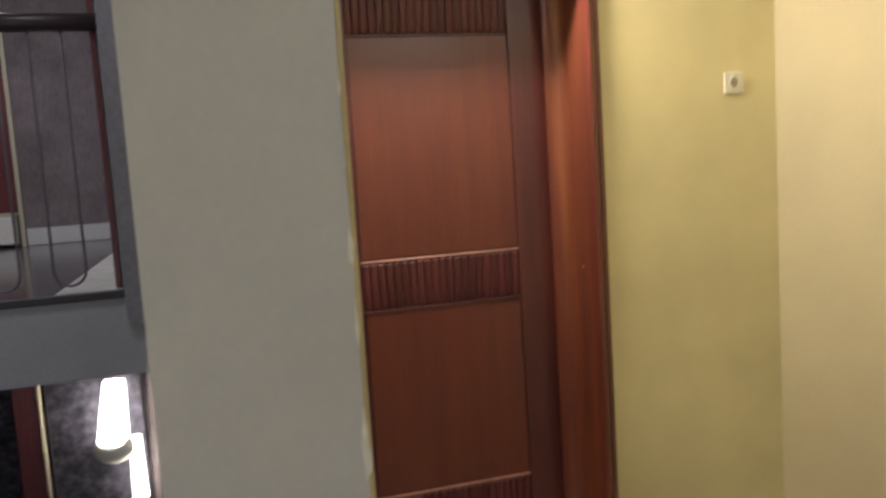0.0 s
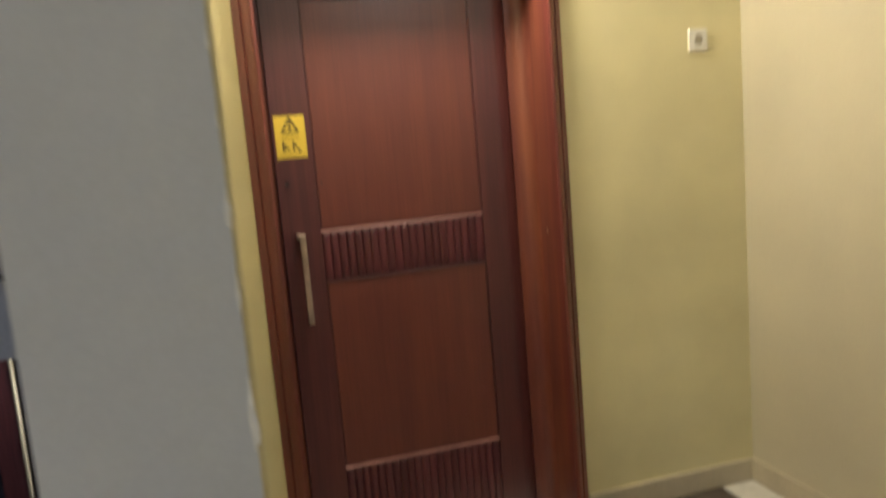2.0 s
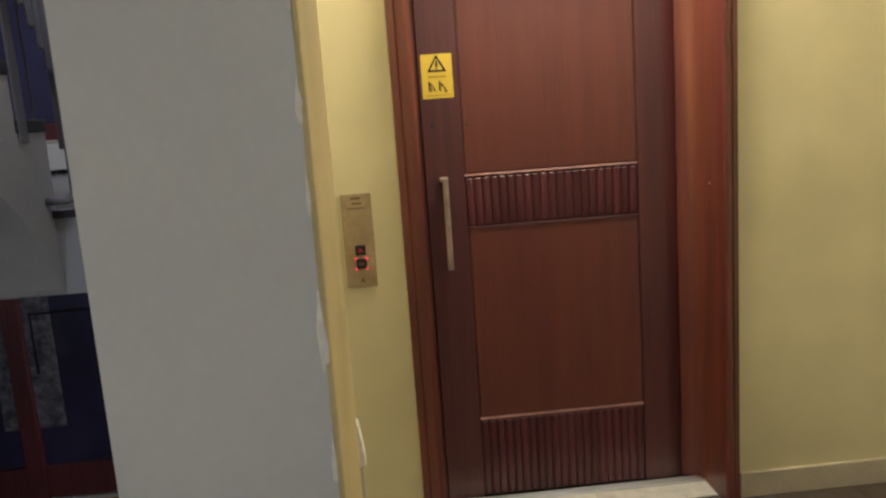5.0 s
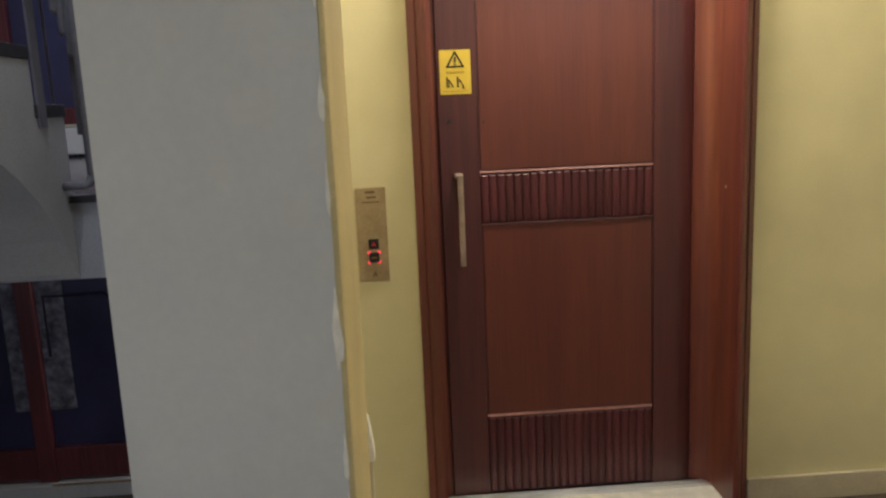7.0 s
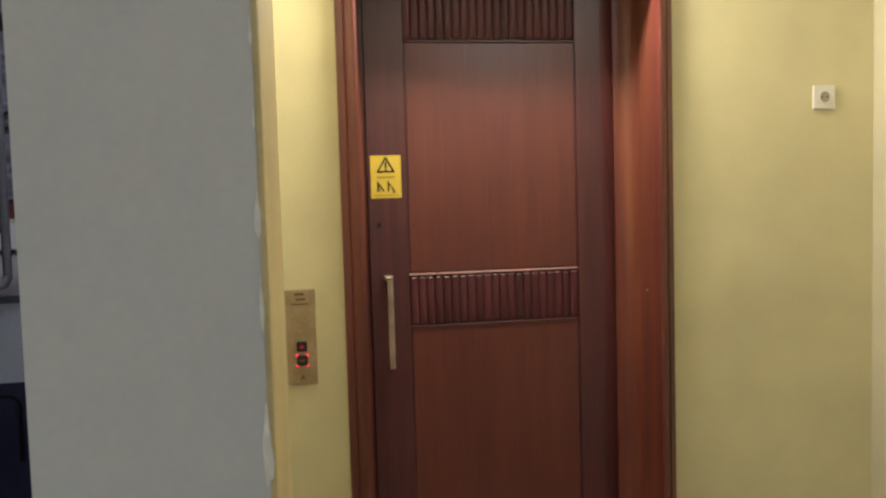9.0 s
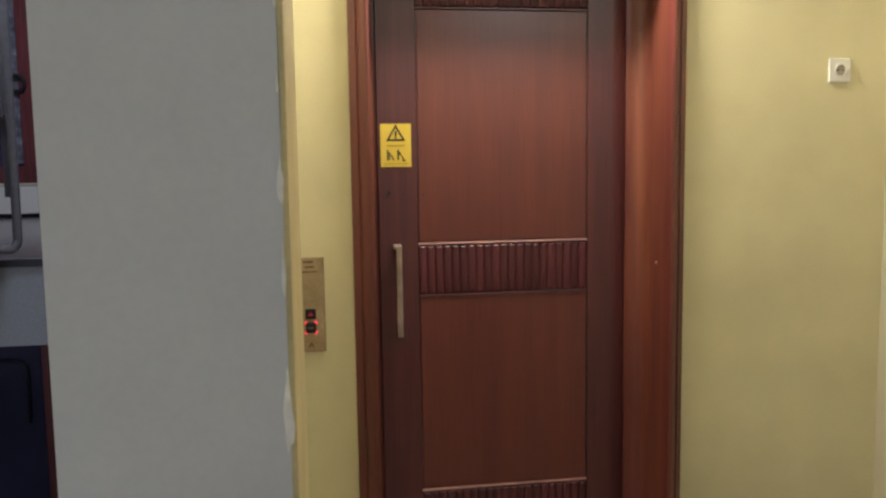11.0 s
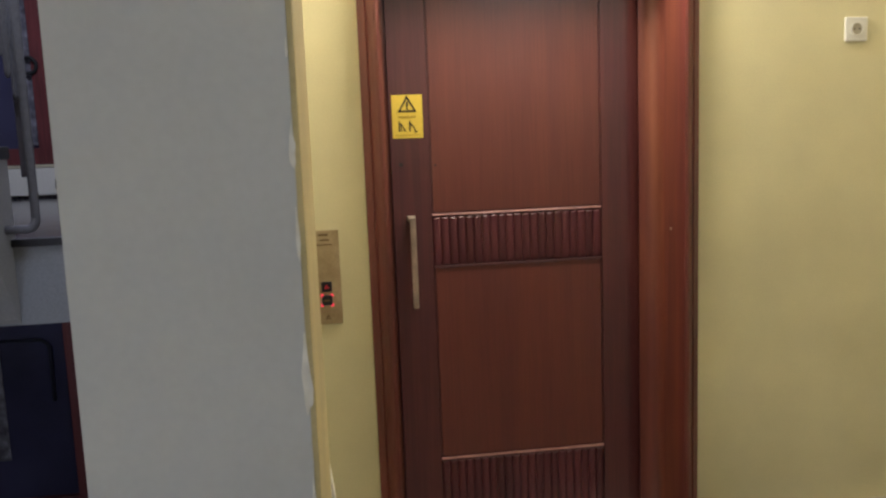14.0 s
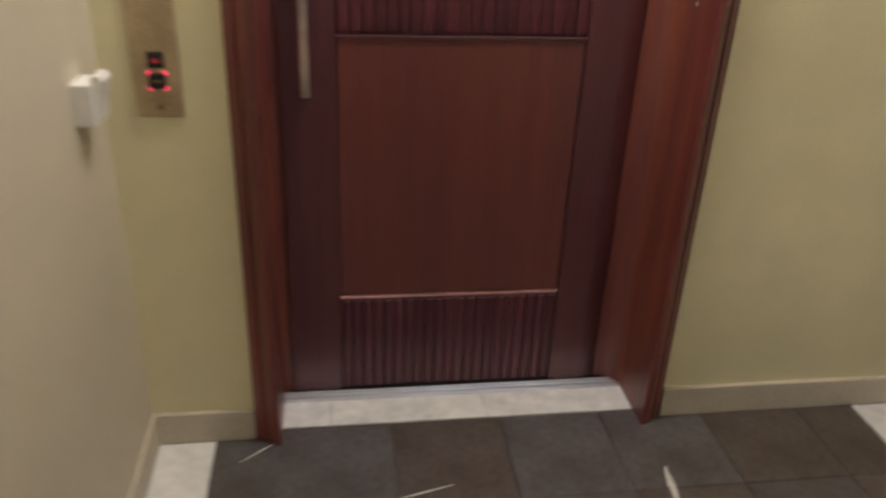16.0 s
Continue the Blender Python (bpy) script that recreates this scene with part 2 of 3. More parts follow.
thing("wall_left", box(fresh(), -0.90, -0.80, -1.345, 0.0, -0.75, 3.2), CREAM, "short cream yellow wall beside the lift", "wall", kind="structure")
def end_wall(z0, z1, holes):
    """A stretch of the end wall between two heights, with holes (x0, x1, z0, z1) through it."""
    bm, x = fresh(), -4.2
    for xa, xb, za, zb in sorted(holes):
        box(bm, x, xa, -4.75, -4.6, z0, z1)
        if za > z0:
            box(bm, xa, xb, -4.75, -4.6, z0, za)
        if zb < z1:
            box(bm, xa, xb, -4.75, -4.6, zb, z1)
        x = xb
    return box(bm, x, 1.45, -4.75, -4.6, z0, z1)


# Unseen wall, dark below only to dim the lower door's reflections.
thing("wall_back_lower", end_wall(-0.9, 1.4, [(-3.35, -2.15, 0.15, 1.35)]), DARKWALL, "plain dark lower part of the unseen closing wall, dimming door reflections", "wall", kind="structure")
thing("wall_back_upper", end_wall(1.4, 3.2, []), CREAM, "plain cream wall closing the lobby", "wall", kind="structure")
thing("ceiling", box(fresh(), -4.2, 1.45, -4.75, 3.2, 3.2, 3.3), CEIL, "plain off-white ceiling", "ceiling", kind="structure")
thing("floor", box(fresh(), -1.25, 1.305, -4.6, 0.022, -0.08, -0.004), JOINT, "dark mortar bed of the stone floor", "floor", kind="structure")
floor = bpy.data.objects["floor"]

# the pier: grey front, yellow return flush with it, a rebate behind with its shade put into the colour
PX, PXL, PY, PYB = -0.6595, -0.8800, -1.752, -1.475
bm = box(fresh(), PXL, PX - 0.006, PY, PYB, -0.75, 3.2)
box(bm, PXL, PX - 0.046, PYB, -1.345, -0.75, 3.2)
pier = thing("wall_pier", bm, GREY, "grey painted free end of a wall", "wall", kind="structure")
bm = fresh()
prism(bm, [(PX - 0.004, PY + 0.001), (PX, PY + 0.006), (PX, PYB + 0.008), (PX - 0.006, PYB + 0.012), (PX - 0.045, PYB + 0.012), (PX - 0.045, PYB + 0.001), (PX - 0.006, PYB + 0.001), (PX - 0.006, PY + 0.001)], 0.0, 3.2, "z")
part("yellow_return", bm, OCHRE, pier, "yellow painted return of the pier")
part("splayed_rebate", prism(fresh(), [(PX - 0.030, PYB + 0.012), (-0.672, -1.350), (-0.6695, -1.346), (-0.6695, -1.336), (PX - 0.046, -1.336)], 0.0, 3.2, "z"), EDGE_SHADE, pier, "splayed back edge of the pier")
rnd = random.Random(4)
lip = [(PX - 0.0005, 0.0)] + [(PX - 0.0058 - 0.0026 * noise.noise((0, 0, 7 * k * 0.012)) - 0.0016 * noise.noise((3, 0, 40 * k * 0.012)), k * 0.012) for k in range(250)] + [(PX - 0.0005, 3.0)]
part("paint_edge", prism(fresh(), lip, PY - 0.0006, PY + 0.004, "y"), OCHRE, pier, "uneven edge of yellow paint")


def chip(z, w, h):
    """An irregular flake of bare plaster on the pier's edge, tapering upwards."""
    n = 14
    pts = []
    for k in range(n):
        a = k * math.tau / n
        wide = w * (0.75 - 0.45 * math.sin(a)) * rnd.uniform(0.7, 1.15)
        pts.append((PX - 0.0075 + wide * math.cos(a) * 0.5, z + 0.5 * h * math.sin(a) * rnd.uniform(0.85, 1.1)))
    part("paint_chip", prism(fresh(), pts, PY - 0.0012, PY + 0.003, "y"), PLASTER, pier, "chip of bare pale plaster")


for z, w, h in ((0.66, 0.005, 0.035), (0.86, 0.007, 0.06), (1.015, 0.006, 0.05), (1.075, 0.007, 0.055), (1.21, 0.012, 0.085),
                (1.345, 0.005, 0.05), (1.43, 0.008, 0.045), (1.52, 0.003, 0.02), (1.60, 0.004, 0.028), (1.78, 0.005, 0.03), (1.93, 0.004, 0.03)):
    chip(z, w, h)

# skirtings
sk = thing("baseboard", box(fresh(), -0.80, -0.545, -0.014, 0.0, 0.0, 0.092, 0.004), SKIRT, "low painted skirting of the lobby walls", "baseboard", kind="structure")
part("skirting_board", box(fresh(), 0.562, 1.291, -0.014, 0.0, 0.0, 0.092, 0.004), SKIRT, sk)
part("skirting_board", box(fresh(), 1.291, 1.305, -4.6, 0.0, 0.0, 0.092, 0.004), SKIRT, sk)
part("skirting_board", box(fresh(), -0.80, -0.786, -1.335, -0.0145, 0.0, 0.092, 0.004), SKIRT, sk)

# corner guard on the pier's back edge
guard = holder("corner_guard", (-0.66, -1.345, 0.0), "grey-green painted corner guard with a broken pale top", "corner guard")
part("guard_post", box(fresh(), -0.704, -0.662, -1.368, -1.332, 0.0, 0.885, 0.004), SKIRT, guard)
bm = fresh()
prism(bm, [(-0.690, 0.885), (-0.657, 0.885), (-0.658, 0.905), (-0.664, 0.950), (-0.668, 0.955), (-0.671, 0.908), (-0.690, 0.897)], -1.362, -1.335, "y")
part("broken_top", bm, PLASTER, guard, "chipped pale plaster top")

# ---- the lift door ----
door = holder("lift_door", (0, 0.17, 0.0), "mahogany lift door with reeded bands and a bar handle, closed", "lift door")


def reeded(name, x0, x1, z0, z1, n, parent, y=0.166):
    """A band of upright half-round reeds with domed ends."""
    w = (x1 - x0) / n
    bm = bmesh.new()
    seg, top = 7, z1 - z0
    rows = ((0, 0.3), (0.004, 0.8), (0.009, 1.0), (top - 0.0105, 1.0), (top - 0.0105, 1.0), (top - 0.0005, 0.30))
    rings = []
    for h, s in rows:
        rings.append([bm.verts.new((-w * 0.497 * math.cos(math.pi * k / seg), -0.0078 * s * math.sin(math.pi * k / seg), h)) for k in range(seg + 1)])
    for i, (a, b) in enumerate(zip(rings, rings[1:])):
        for k in range(seg):
            if i != 3:  # the bevelled cap starts with a crisp edge
                bm.faces.new((a[k], a[k + 1], b[k + 1], b[k]))
    bm.faces.new(rings[0][::-1])
    bm.faces.new(rings[-1])
    bmesh.ops.recalc_face_normals(bm, faces=bm.faces[:])
    data = mesh_of(name, bm, REED, True)
    for i in range(n):
        ob = new(name, data)
        ob.parent = parent
        ob.location = (x0 + w * (i + 0.5), y - 0.17, z0)


LX0, LX1, PX0, PX1, YL = -0.449, 0.424, -0.318, 0.285, 0.173
part("leaf", box(fresh(), LX0, LX1 - 0.004, YL + 0.0125, YL + 0.045, 0.013, 2.195), WOOD, door)
part("core", box(fresh(), LX0, PX1, YL + 0.004, YL + 0.0124, 0.013, 2.195), WOOD, door)
part("stile", box(fresh(), LX0, PX0, YL - 0.003, YL + 0.004, 0.013, 2.195, 0.001), WOOD, door)
turned = [(LX1 - 0.055 + 0.055 * q, YL - 0.003 + 0.013 * q ** 2.2) for q in [k / 10 for k in range(11)]]
part("stile", prism(fresh(), [(PX1, YL + 0.012), (PX1, YL - 0.003)] + turned + [(LX1, YL + 0.012)], 0.013, 2.195, "z"), WOOD, door, "stile with a softly rounded edge")
part("top_rail", box(fresh(), PX0, PX1, YL - 0.003, YL + 0.004, 2.16, 2.195, 0.002), WOOD, door)
part("panel", box(fresh(), PX0 + 0.007, PX1 - 0.007, YL - 0.001, YL + 0.004, 1.194, 1.969, 0.0015), PANEL, door, "upper veneered panel")
part("panel", box(fresh(), PX0 + 0.007, PX1 - 0.007, YL - 0.001, YL + 0.004, 0.318, 1.001, 0.0015), PANEL, door, "lower veneered panel")
for z in (1.182, 0.307):
    part("ledge", prism(fresh(), [(YL + 0.004, z), (YL - 0.0030, z), (YL - 0.0042, z + 0.002), (YL - 0.0030, z + 0.006), (YL + 0.004, z + 0.008)], PX0 + 0.001, PX1 - 0.001), LEDGE, door, "thin ledge above the reeds, its highlight put into a paler colour")
for z in (1.004, 1.974):
    part("bead", box(fresh(), PX0 + 0.001, PX1 - 0.001, YL - 0.006, YL + 0.004, z - 0.002, z + 0.004, 0.0015), WOOD, door)
for z0, z1 in ((1.981, 2.158), (1.010, 1.1815), (0.016, 0.3065)):
    reeded("reed", PX0 + 0.002, PX1 - 0.002, z0, z1, 21, door, YL + 0.0035)
for x in (PX0 + 0.004, PX1 - 0.004):
    for z0, z1 in ((1.19, 1.96), (0.315, 1.0)):
        part("groove_bead", box(fresh(), x - 0.002, x + 0.002, YL + 0.0, YL + 0.004, z0, z1), WOOD, door)
handle = part("handle", box(fresh(), -0.398, -0.378, 0.122, 0.132, 0.872, 1.184, 0.003), BRONZE, door, "worn flat bronze bar handle")
part("handle_foot", box(fresh(), -0.405, -0.377, 0.126, 0.170, 1.172, 1.187, 0.004), BRONZE, handle)
part("handle_foot", box(fresh(), -0.394, -0.384, 0.130, 0.170, 0.888, 0.902, 0.003), BRONZE, handle)
part("keyhole", cyl(fresh(), -0.416, YL - 0.004, 1.361, 0.007, 0.004, "y", seg=16), BLACK, door, "small dark lock hole")
part("knot", cyl(fresh(), -0.299, YL - 0.002, 1.355, 0.004, 0.002, "y", seg=12), BLACK, door, "dark filled screw hole")

# frame: moulded casing, jambs and stops
casing = [(0.0, 0.0), (-0.008, 0.0), (-0.016, 0.012), (-0.024, 0.022), (-0.022, 0.027), (-0.033, 0.036), (-0.044, 0.048), (-0.047, 0.056), (-0.044, 0.064), (0.0, 0.064)]
XL0, XR1, ZT = -0.545, 0.560, 2.246
frame_thing = holder("door_frame", (0, 0, 0), "moulded red mahogany frame of the lift door", "door frame")
def upright(x, way):
    bm = fresh()
    prism(bm, [(x + way * b, a) for a, b in casing], 0.0, ZT - 0.064, "z")
    return bm
part("casing", upright(XL0, 1), CASING, frame_thing, "moulded mahogany casing")
part("casing", upright(XR1, -1), CASING, frame_thing, "moulded mahogany casing")
bm = fresh()
ring0 = [(XL0 + b, a, ZT - b) for a, b in casing]
ring1 = [(XR1 - b, a, ZT - b) for a, b in casing]
lo0 = [(XL0 + b, a, ZT - 0.064) for a, b in casing]
lo1 = [(XR1 - b, a, ZT - 0.064) for a, b in casing]
rows = [[bm.verts.new(p) for p in r] for r in (lo0, ring0, ring1, lo1)]
for one, two in zip(rows, rows[1:]):
    for i in range(len(casing)):
        j = (i + 1) % len(casing)
        quad = [one[i], one[j], two[j], two[i]]
        if len({tuple(round(c, 6) for c in v.co) for v in quad}) >= 3:
            try:
                bm.faces.new(quad)
            except ValueError:
                pass
bmesh.ops.remove_doubles(bm, verts=bm.verts[:], dist=1e-5)
bmesh.ops.recalc_face_normals(bm, faces=bm.faces[:])
part("head_casing", bm, CASING, frame_thing, "moulded mahogany head")
part("jamb", box(fresh(), -0.545, -0.481, 0.0, 0.24, 0.0, ZT - 0.064), JAMB, frame_thing)
part("jamb", box(fresh(), 0.496, 0.560, 0.0, 0.24, 0.0, ZT - 0.064), JAMB, frame_thing)
part("head_jamb", box(fresh(), -0.481, 0.496, 0.0, 0.24, 2.199, ZT), JAMB, frame_thing)
def cove(x0, x1):
    """A hollow rounded stop from the leaf's edge x0 out to the jamb x1."""
    r, way = abs(x1 - x0), 1 if x1 > x0 else -1
    y0 = YL + 0.010
    arc = [(x0 + way * r * math.sin(a), y0 - r + r * math.cos(a)) for a in [k * math.pi / 24 for k in range(13)]]
    return prism(fresh(), arc + [(x1, 0.24), (x0, 0.24)], 0.008, 2.199, "z")
part("stop", cove(LX0 - 0.002, -0.481), JAMB, frame_thing, "hollow rounded stop")
part("stop", cove(LX1 + 0.003, 0.496), JAMB, frame_thing, "hollow rounded stop")
for x, y, z in ((0.4955, 0.066, 1.107), (-0.4805, 0.02, 1.122)):
    part("screw", cyl(fresh(), x, y, z, 0.005, 0.004, "x", seg=12), BRONZE, frame_thing, "small screw head")

# sill: marble strip and a grooved metal threshold
sill = thing("door_sill", box(fresh(), -0.481, 0.496, 0.024, 0.25, -0.05, -0.002), JOINT, "white marble sill of the lift door", "sill", kind="structure")
for x0, x1 in ((-0.480, -0.352), (-0.3505, 0.076), (0.0775, 0.4955)):
    part("marble_slab", box(fresh(), x0, x1, 0.0235, 0.128, -0.01, 0.003, 0.0015), MARBLE, sill)
bm = box(fresh(), -0.480, 0.495, 0.128, 0.168, -0.01, 0.007, 0.001)
for y in (0.133, 0.150, 0.163):
    box(bm, -0.480, 0.495, y, y + 0.004, 0.006, 0.011, 0.001)
part("threshold", bm, ALU, sill, "grooved aluminium threshold")

# ---- warning sticker ----
YS = YL - 0.0036
sticker = holder("warning_sticker", (-0.386, YS, 1.517), "yellow warning sticker on the lift door", "sticker")
part("sheet", box(fresh(), -0.439, -0.333, YS - 0.0008, YS, 1.443, 1.591), SIGN, sticker)
def flat(outline):
    return prism(fresh(), outline, YS - 0.0016, YS - 0.0006, "y")
cx, cz = -0.386, 1.551
bm = fresh()
tri = [(cx + r * math.sin(a), cz + r * math.cos(a)) for r in (0.032,) for a in (0, math.tau / 3, 2 * math.tau / 3)]
for (xa, za), (xb, zb) in zip(tri, tri[1:] + tri[:1]):
    d = Vector((xb - xa, zb - za)).normalized() * 0.003
    n = Vector((-d.y, d.x))
    prism(bm, [(xa - d.x + n.x, za - d.y + n.y), (xb + d.x + n.x, zb + d.y + n.y), (xb + d.x - n.x, zb + d.y - n.y), (xa - d.x - n.x, za - d.y - n.y)], YS - 0.0016, YS - 0.0006, "y")
part("triangle", bm, INK, sticker, "black warning triangle")
part("exclamation_mark", box(box(fresh(), cx - 0.0035, cx + 0.0035, YS - 0.0016, YS - 0.0006, cz - 0.003, cz + 0.016), cx - 0.0035, cx + 0.0035, YS - 0.0016, YS - 0.0006, cz - 0.011, cz - 0.006), INK, sticker)
bm = fresh()
for i in range(9):
    box(bm, -0.416 + i * 0.0068, -0.416 + i * 0.0068 + 0.0052, YS - 0.0016, YS - 0.0006, 1.512, 1.519)
part("text_bar", bm, FADED, sticker, "faded line of small lettering")
part("text_bar", box(fresh(), -0.430, -0.342, YS - 0.0016, YS - 0.0006, 1.452, 1.4545), FADED, sticker)
for x in (-0.412, -0.376):
    bm = box(fresh(), x - 0.005, x, YS - 0.0016, YS - 0.0006, 1.466, 1.501)
    prism(bm, [(x + 0.001, 1.495), (x + 0.006, 1.491), (x + 0.017, 1.473), (x + 0.020, 1.467), (x + 0.014, 1.467), (x + 0.010, 1.479), (x + 0.001, 1.487)], YS - 0.0016, YS - 0.0006, "y")
    if x < -0.39:
        box(bm, x + 0.0025, x + 0.0055, YS - 0.0016, YS - 0.0006, 1.466, 1.482)
    else:
        box(bm, x + 0.012, x + 0.024, YS - 0.0016, YS - 0.0006, 1.462, 1.4655)
    part("pictogram", bm, INK, sticker, "black pictogram of a closing door")

sticker.scale = (0.975, 1, 0.975)
sticker.location = (sticker.location.x - 0.0015, sticker.location.y, sticker.location.z + 0.0045)

# ---- call plate ----
plate = holder("call_panel", (-0.686, 0, 1.0), "worn brass lift call panel with two black buttons", "call panel")
part("plate", box(fresh(), -0.734, -0.638, -0.006, 0.0, 0.868, 1.17, 0.002), BRASS, plate)
def button(z, up):
    b = part("button", box(fresh(), -0.7005, -0.6675, -0.013, -0.006, z - 0.0165, z + 0.0165, 0.004), BLACK, plate, "square black push button")
    if up:
        bm = prism(fresh(), [(-0.693, z - 0.005), (-0.684, z + 0.007), (-0.675, z - 0.005)], -0.0142, -0.0128, "y")
        part("arrow", bm, RED_DIM, b, "faintly lit red arrow")
    else:
        bm = box(fresh(), -0.694, -0.675, -0.0142, -0.0128, z - 0.003, z + 0.003)
        part("mark", bm, ENGRAVED, b)
        for sx in (-1, 1):
            for sz in (-1, 1):
                part("glow_corner", box(fresh(), -0.684 + sx * 0.0155 - 0.0045, -0.684 + sx * 0.0155 + 0.0045, -0.0085, -0.0058, z + sz * 0.0155 - 0.0045, z + sz * 0.0155 + 0.0045), RED_GLOW, b, "red lit button corner")
button(0.990, True)
button(0.946, False)
bm = prism(fresh(), [(-0.693, 0.884), (-0.684, 0.9), (-0.675, 0.884), (-0.680, 0.884), (-0.684, 0.891), (-0.688, 0.884)], -0.0072, -0.0058, "y")
part("engraving", bm, ENGRAVED, plate, "engraved arrow mark")
bm = box(fresh(), -0.702, -0.672, -0.0072, -0.0058, 1.152, 1.159)
box(bm, -0.698, -0.668, -0.0072, -0.0058, 1.136, 1.142)
box(bm, -0.714, -0.660, -0.0072, -0.0058, 1.122, 1.126)
part("engraving", bm, ENGRAVED, plate, "worn engraved lettering")

# ---- switch, socket ----
sw = holder("light_switch", (-0.80, -0.15, 0.93), "surface-mounted white light switch on the side wall", "light switch")
part("switch_box", box(fresh(), -0.80, -0.762, -0.20, -0.12, 0.908, 0.988, 0.004), WHITE, sw)
part("rocker", prism(fresh(), [(-0.763, 1.000), (-0.750, 1.002), (-0.742, 0.990), (-0.752, 0.948), (-0.756, 0.916), (-0.763, 0.916)], -0.19, -0.13, "y"), WHITE, sw, "tilted rocker")
part("cable_clip", box(fresh(), -0.80, -0.793, -0.166, -0.156, 0.865, 0.908, 0.002), CREAM, sw, "short painted cable below")

sock = holder("wall_socket", (1.113, 0, 1.753), "white square wall socket with round recess", "socket")
bm = box(fresh(), 1.073, 1.153, -0.009, 0.0, 1.713, 1.793, 0.004)
part("cover_plate", bm, WHITE, sock)
bm = fresh()
ring = 24
outer = [(1.113 + 0.0215 * math.cos(k * math.tau / ring), 1.753 + 0.0215 * math.sin(k * math.tau / ring)) for k in range(ring)]
inner = [(1.113 + 0.0185 * math.cos(k * math.tau / ring), 1.753 + 0.0185 * math.sin(k * math.tau / ring)) for k in range(ring)]
v = [[bm.verts.new((x, y, z)) for x, z in pts] for pts, y in ((outer, -0.009), (outer, -0.0125), (inner, -0.0125), (inner, -0.0092))]
for one, two in zip(v, v[1:]):
    for k in range(ring):
        bm.faces.new((one[k], one[(k + 1) % ring], two[(k + 1) % ring], two[k]))
bmesh.ops.recalc_face_normals(bm, faces=bm.faces[:])
part("recess_rim", bm, WHITE, sock)
# The recess is a flat disc; its shade is the beige colour.
part("recess", cyl(fresh(), 1.113, -0.0095, 1.753, 0.0185, 0.001, "y"), SKIRT, sock, "flat disc with the round recess's shade put into its beige")
for x in (1.1035, 1.1225):
    part("pin_hole", cyl(fresh(), x, -0.0102, 1.753, 0.0028, 0.001, "y", seg=12), BLACK, sock)
thing("blank_cover_plate", box(fresh(), 1.088, 1.166, -0.0022, 0.0, 2.112, 2.19, 0.002), YELLOW, "blank cover plate painted over with the yellow wall", "cover plate")

# ---- lamp above the door ----
wl = holder("wall_lamp", (-0.01, 0, 2.5), "lit two-armed wall lamp on a black bracket above the lift door", "lamp")
bm = prism(fresh(), [(-0.086, 2.332), (-0.060, 2.330), (-0.045, 2.37), (-0.045, 2.425), (-0.092, 2.425), (-0.094, 2.37)], -0.044, 0.026, "x")
bmesh.ops.bevel(bm, geom=bm.edges[:], offset=0.004, segments=2, affect="EDGES")
part("bracket", bm, IRON, wl, "black metal lamp bracket")
part("wall_rose", cyl(fresh(), -0.01, -0.010, 2.53, 0.05, 0.02, "y"), IRON, wl)
part("arm", box(fresh(), -0.022, 0.002, -0.075, -0.01, 2.515, 2.545, 0.004), IRON, wl)
part("stem", box(fresh(), -0.020, 0.000, -0.078, -0.060, 2.42, 2.53, 0.003), IRON, wl)
part("crossbar", box(fresh(), -0.17, 0.15, -0.078, -0.062, 2.56, 2.575, 0.003), IRON, wl)
# Unseen plates added to keep lamp light off the cream wall's top.
for x in (-0.205, 0.185):
    part("side_baffle", box(fresh(), x - 0.002, x + 0.002, -0.27, -0.09, 2.455, 2.66, 0.001), IRON, wl, "added black plate blocking sideways lamp light")
for x in (-0.13, 0.11):
    part("shade", cyl(fresh(), x, -0.10, 2.615, 0.030, 0.09, "z", 0.055), OPAL, wl, "glowing white glass shade", True)

# ---- stair hall beyond the pier ----
thing("wall_hall_left", box(fresh(), -4.2, -4.05, -4.6, 3.2, -0.9, 3.2), LANDING, "plain grey-blue wall of the stair hall", "wall", kind="structure")
thing("wall_hall_back", box(fresh(), -4.05, -1.0, 3.0, 3.2, 1.0, 3.2), DARKWALL, "dark papered wall behind the landing", "wall", kind="structure")
thing("wall_under_landing", box(fresh(), -4.05, -1.0, 2.0, 2.2, -0.9, 1.0), DARKWALL, "dark wall below the landing", "wall", kind="structure")
thing("floor_lower_hall", box(fresh(), -4.05, -0.9, -4.6, 2.0, -0.9, -0.74), BROWN_SLATE, "dark brown floor of the lower hall", "floor", kind="structure")
thing("wall_landing_end", box(fresh(), -1.132, -0.90, 0.30, 3.0, 0.895, 3.2), LANDING, "grey-blue wall at the landing's end", "wall", kind="structure")
thing("wall_lower_end", box(fresh(), -1.02, -0.90, 0.0, 2.0, -0.74, 0.895), LANDING, "grey-blue wall at the lower hall's end", "wall", kind="structure")
thing("wall_landing_post", box(fresh(), -1.132, -0.90, 0.22, 0.30, 1.10, 3.2), LANDING, "grey-blue wall end beside the railing", "wall", kind="structure")

landing = holder("landing", (-1.6, 0.14, 1.0), "pale landing slab with a dark nosing", "landing", kind="structure")
part("slab", box(fresh(), -4.05, -1.0, 0.14, 3.0, 0.899, 1.153), LANDING, landing)
part("nosing", box(fresh(), -4.05, -1.0, 0.125, 0.17, 1.153, 1.178, 0.003), DARKSTRIPE, landing, "dark nosing")
part("stone_floor", box(fresh(), -4.05, -1.315, 0.17, 3.0, 1.153, 1.175), POLISHED, landing, "polished dark stone landing floor")
part("marble_border", box(fresh(), -1.315, -1.0, 0.17, 3.0, 1.153, 1.177), MARBLE, landing, "white marble border")
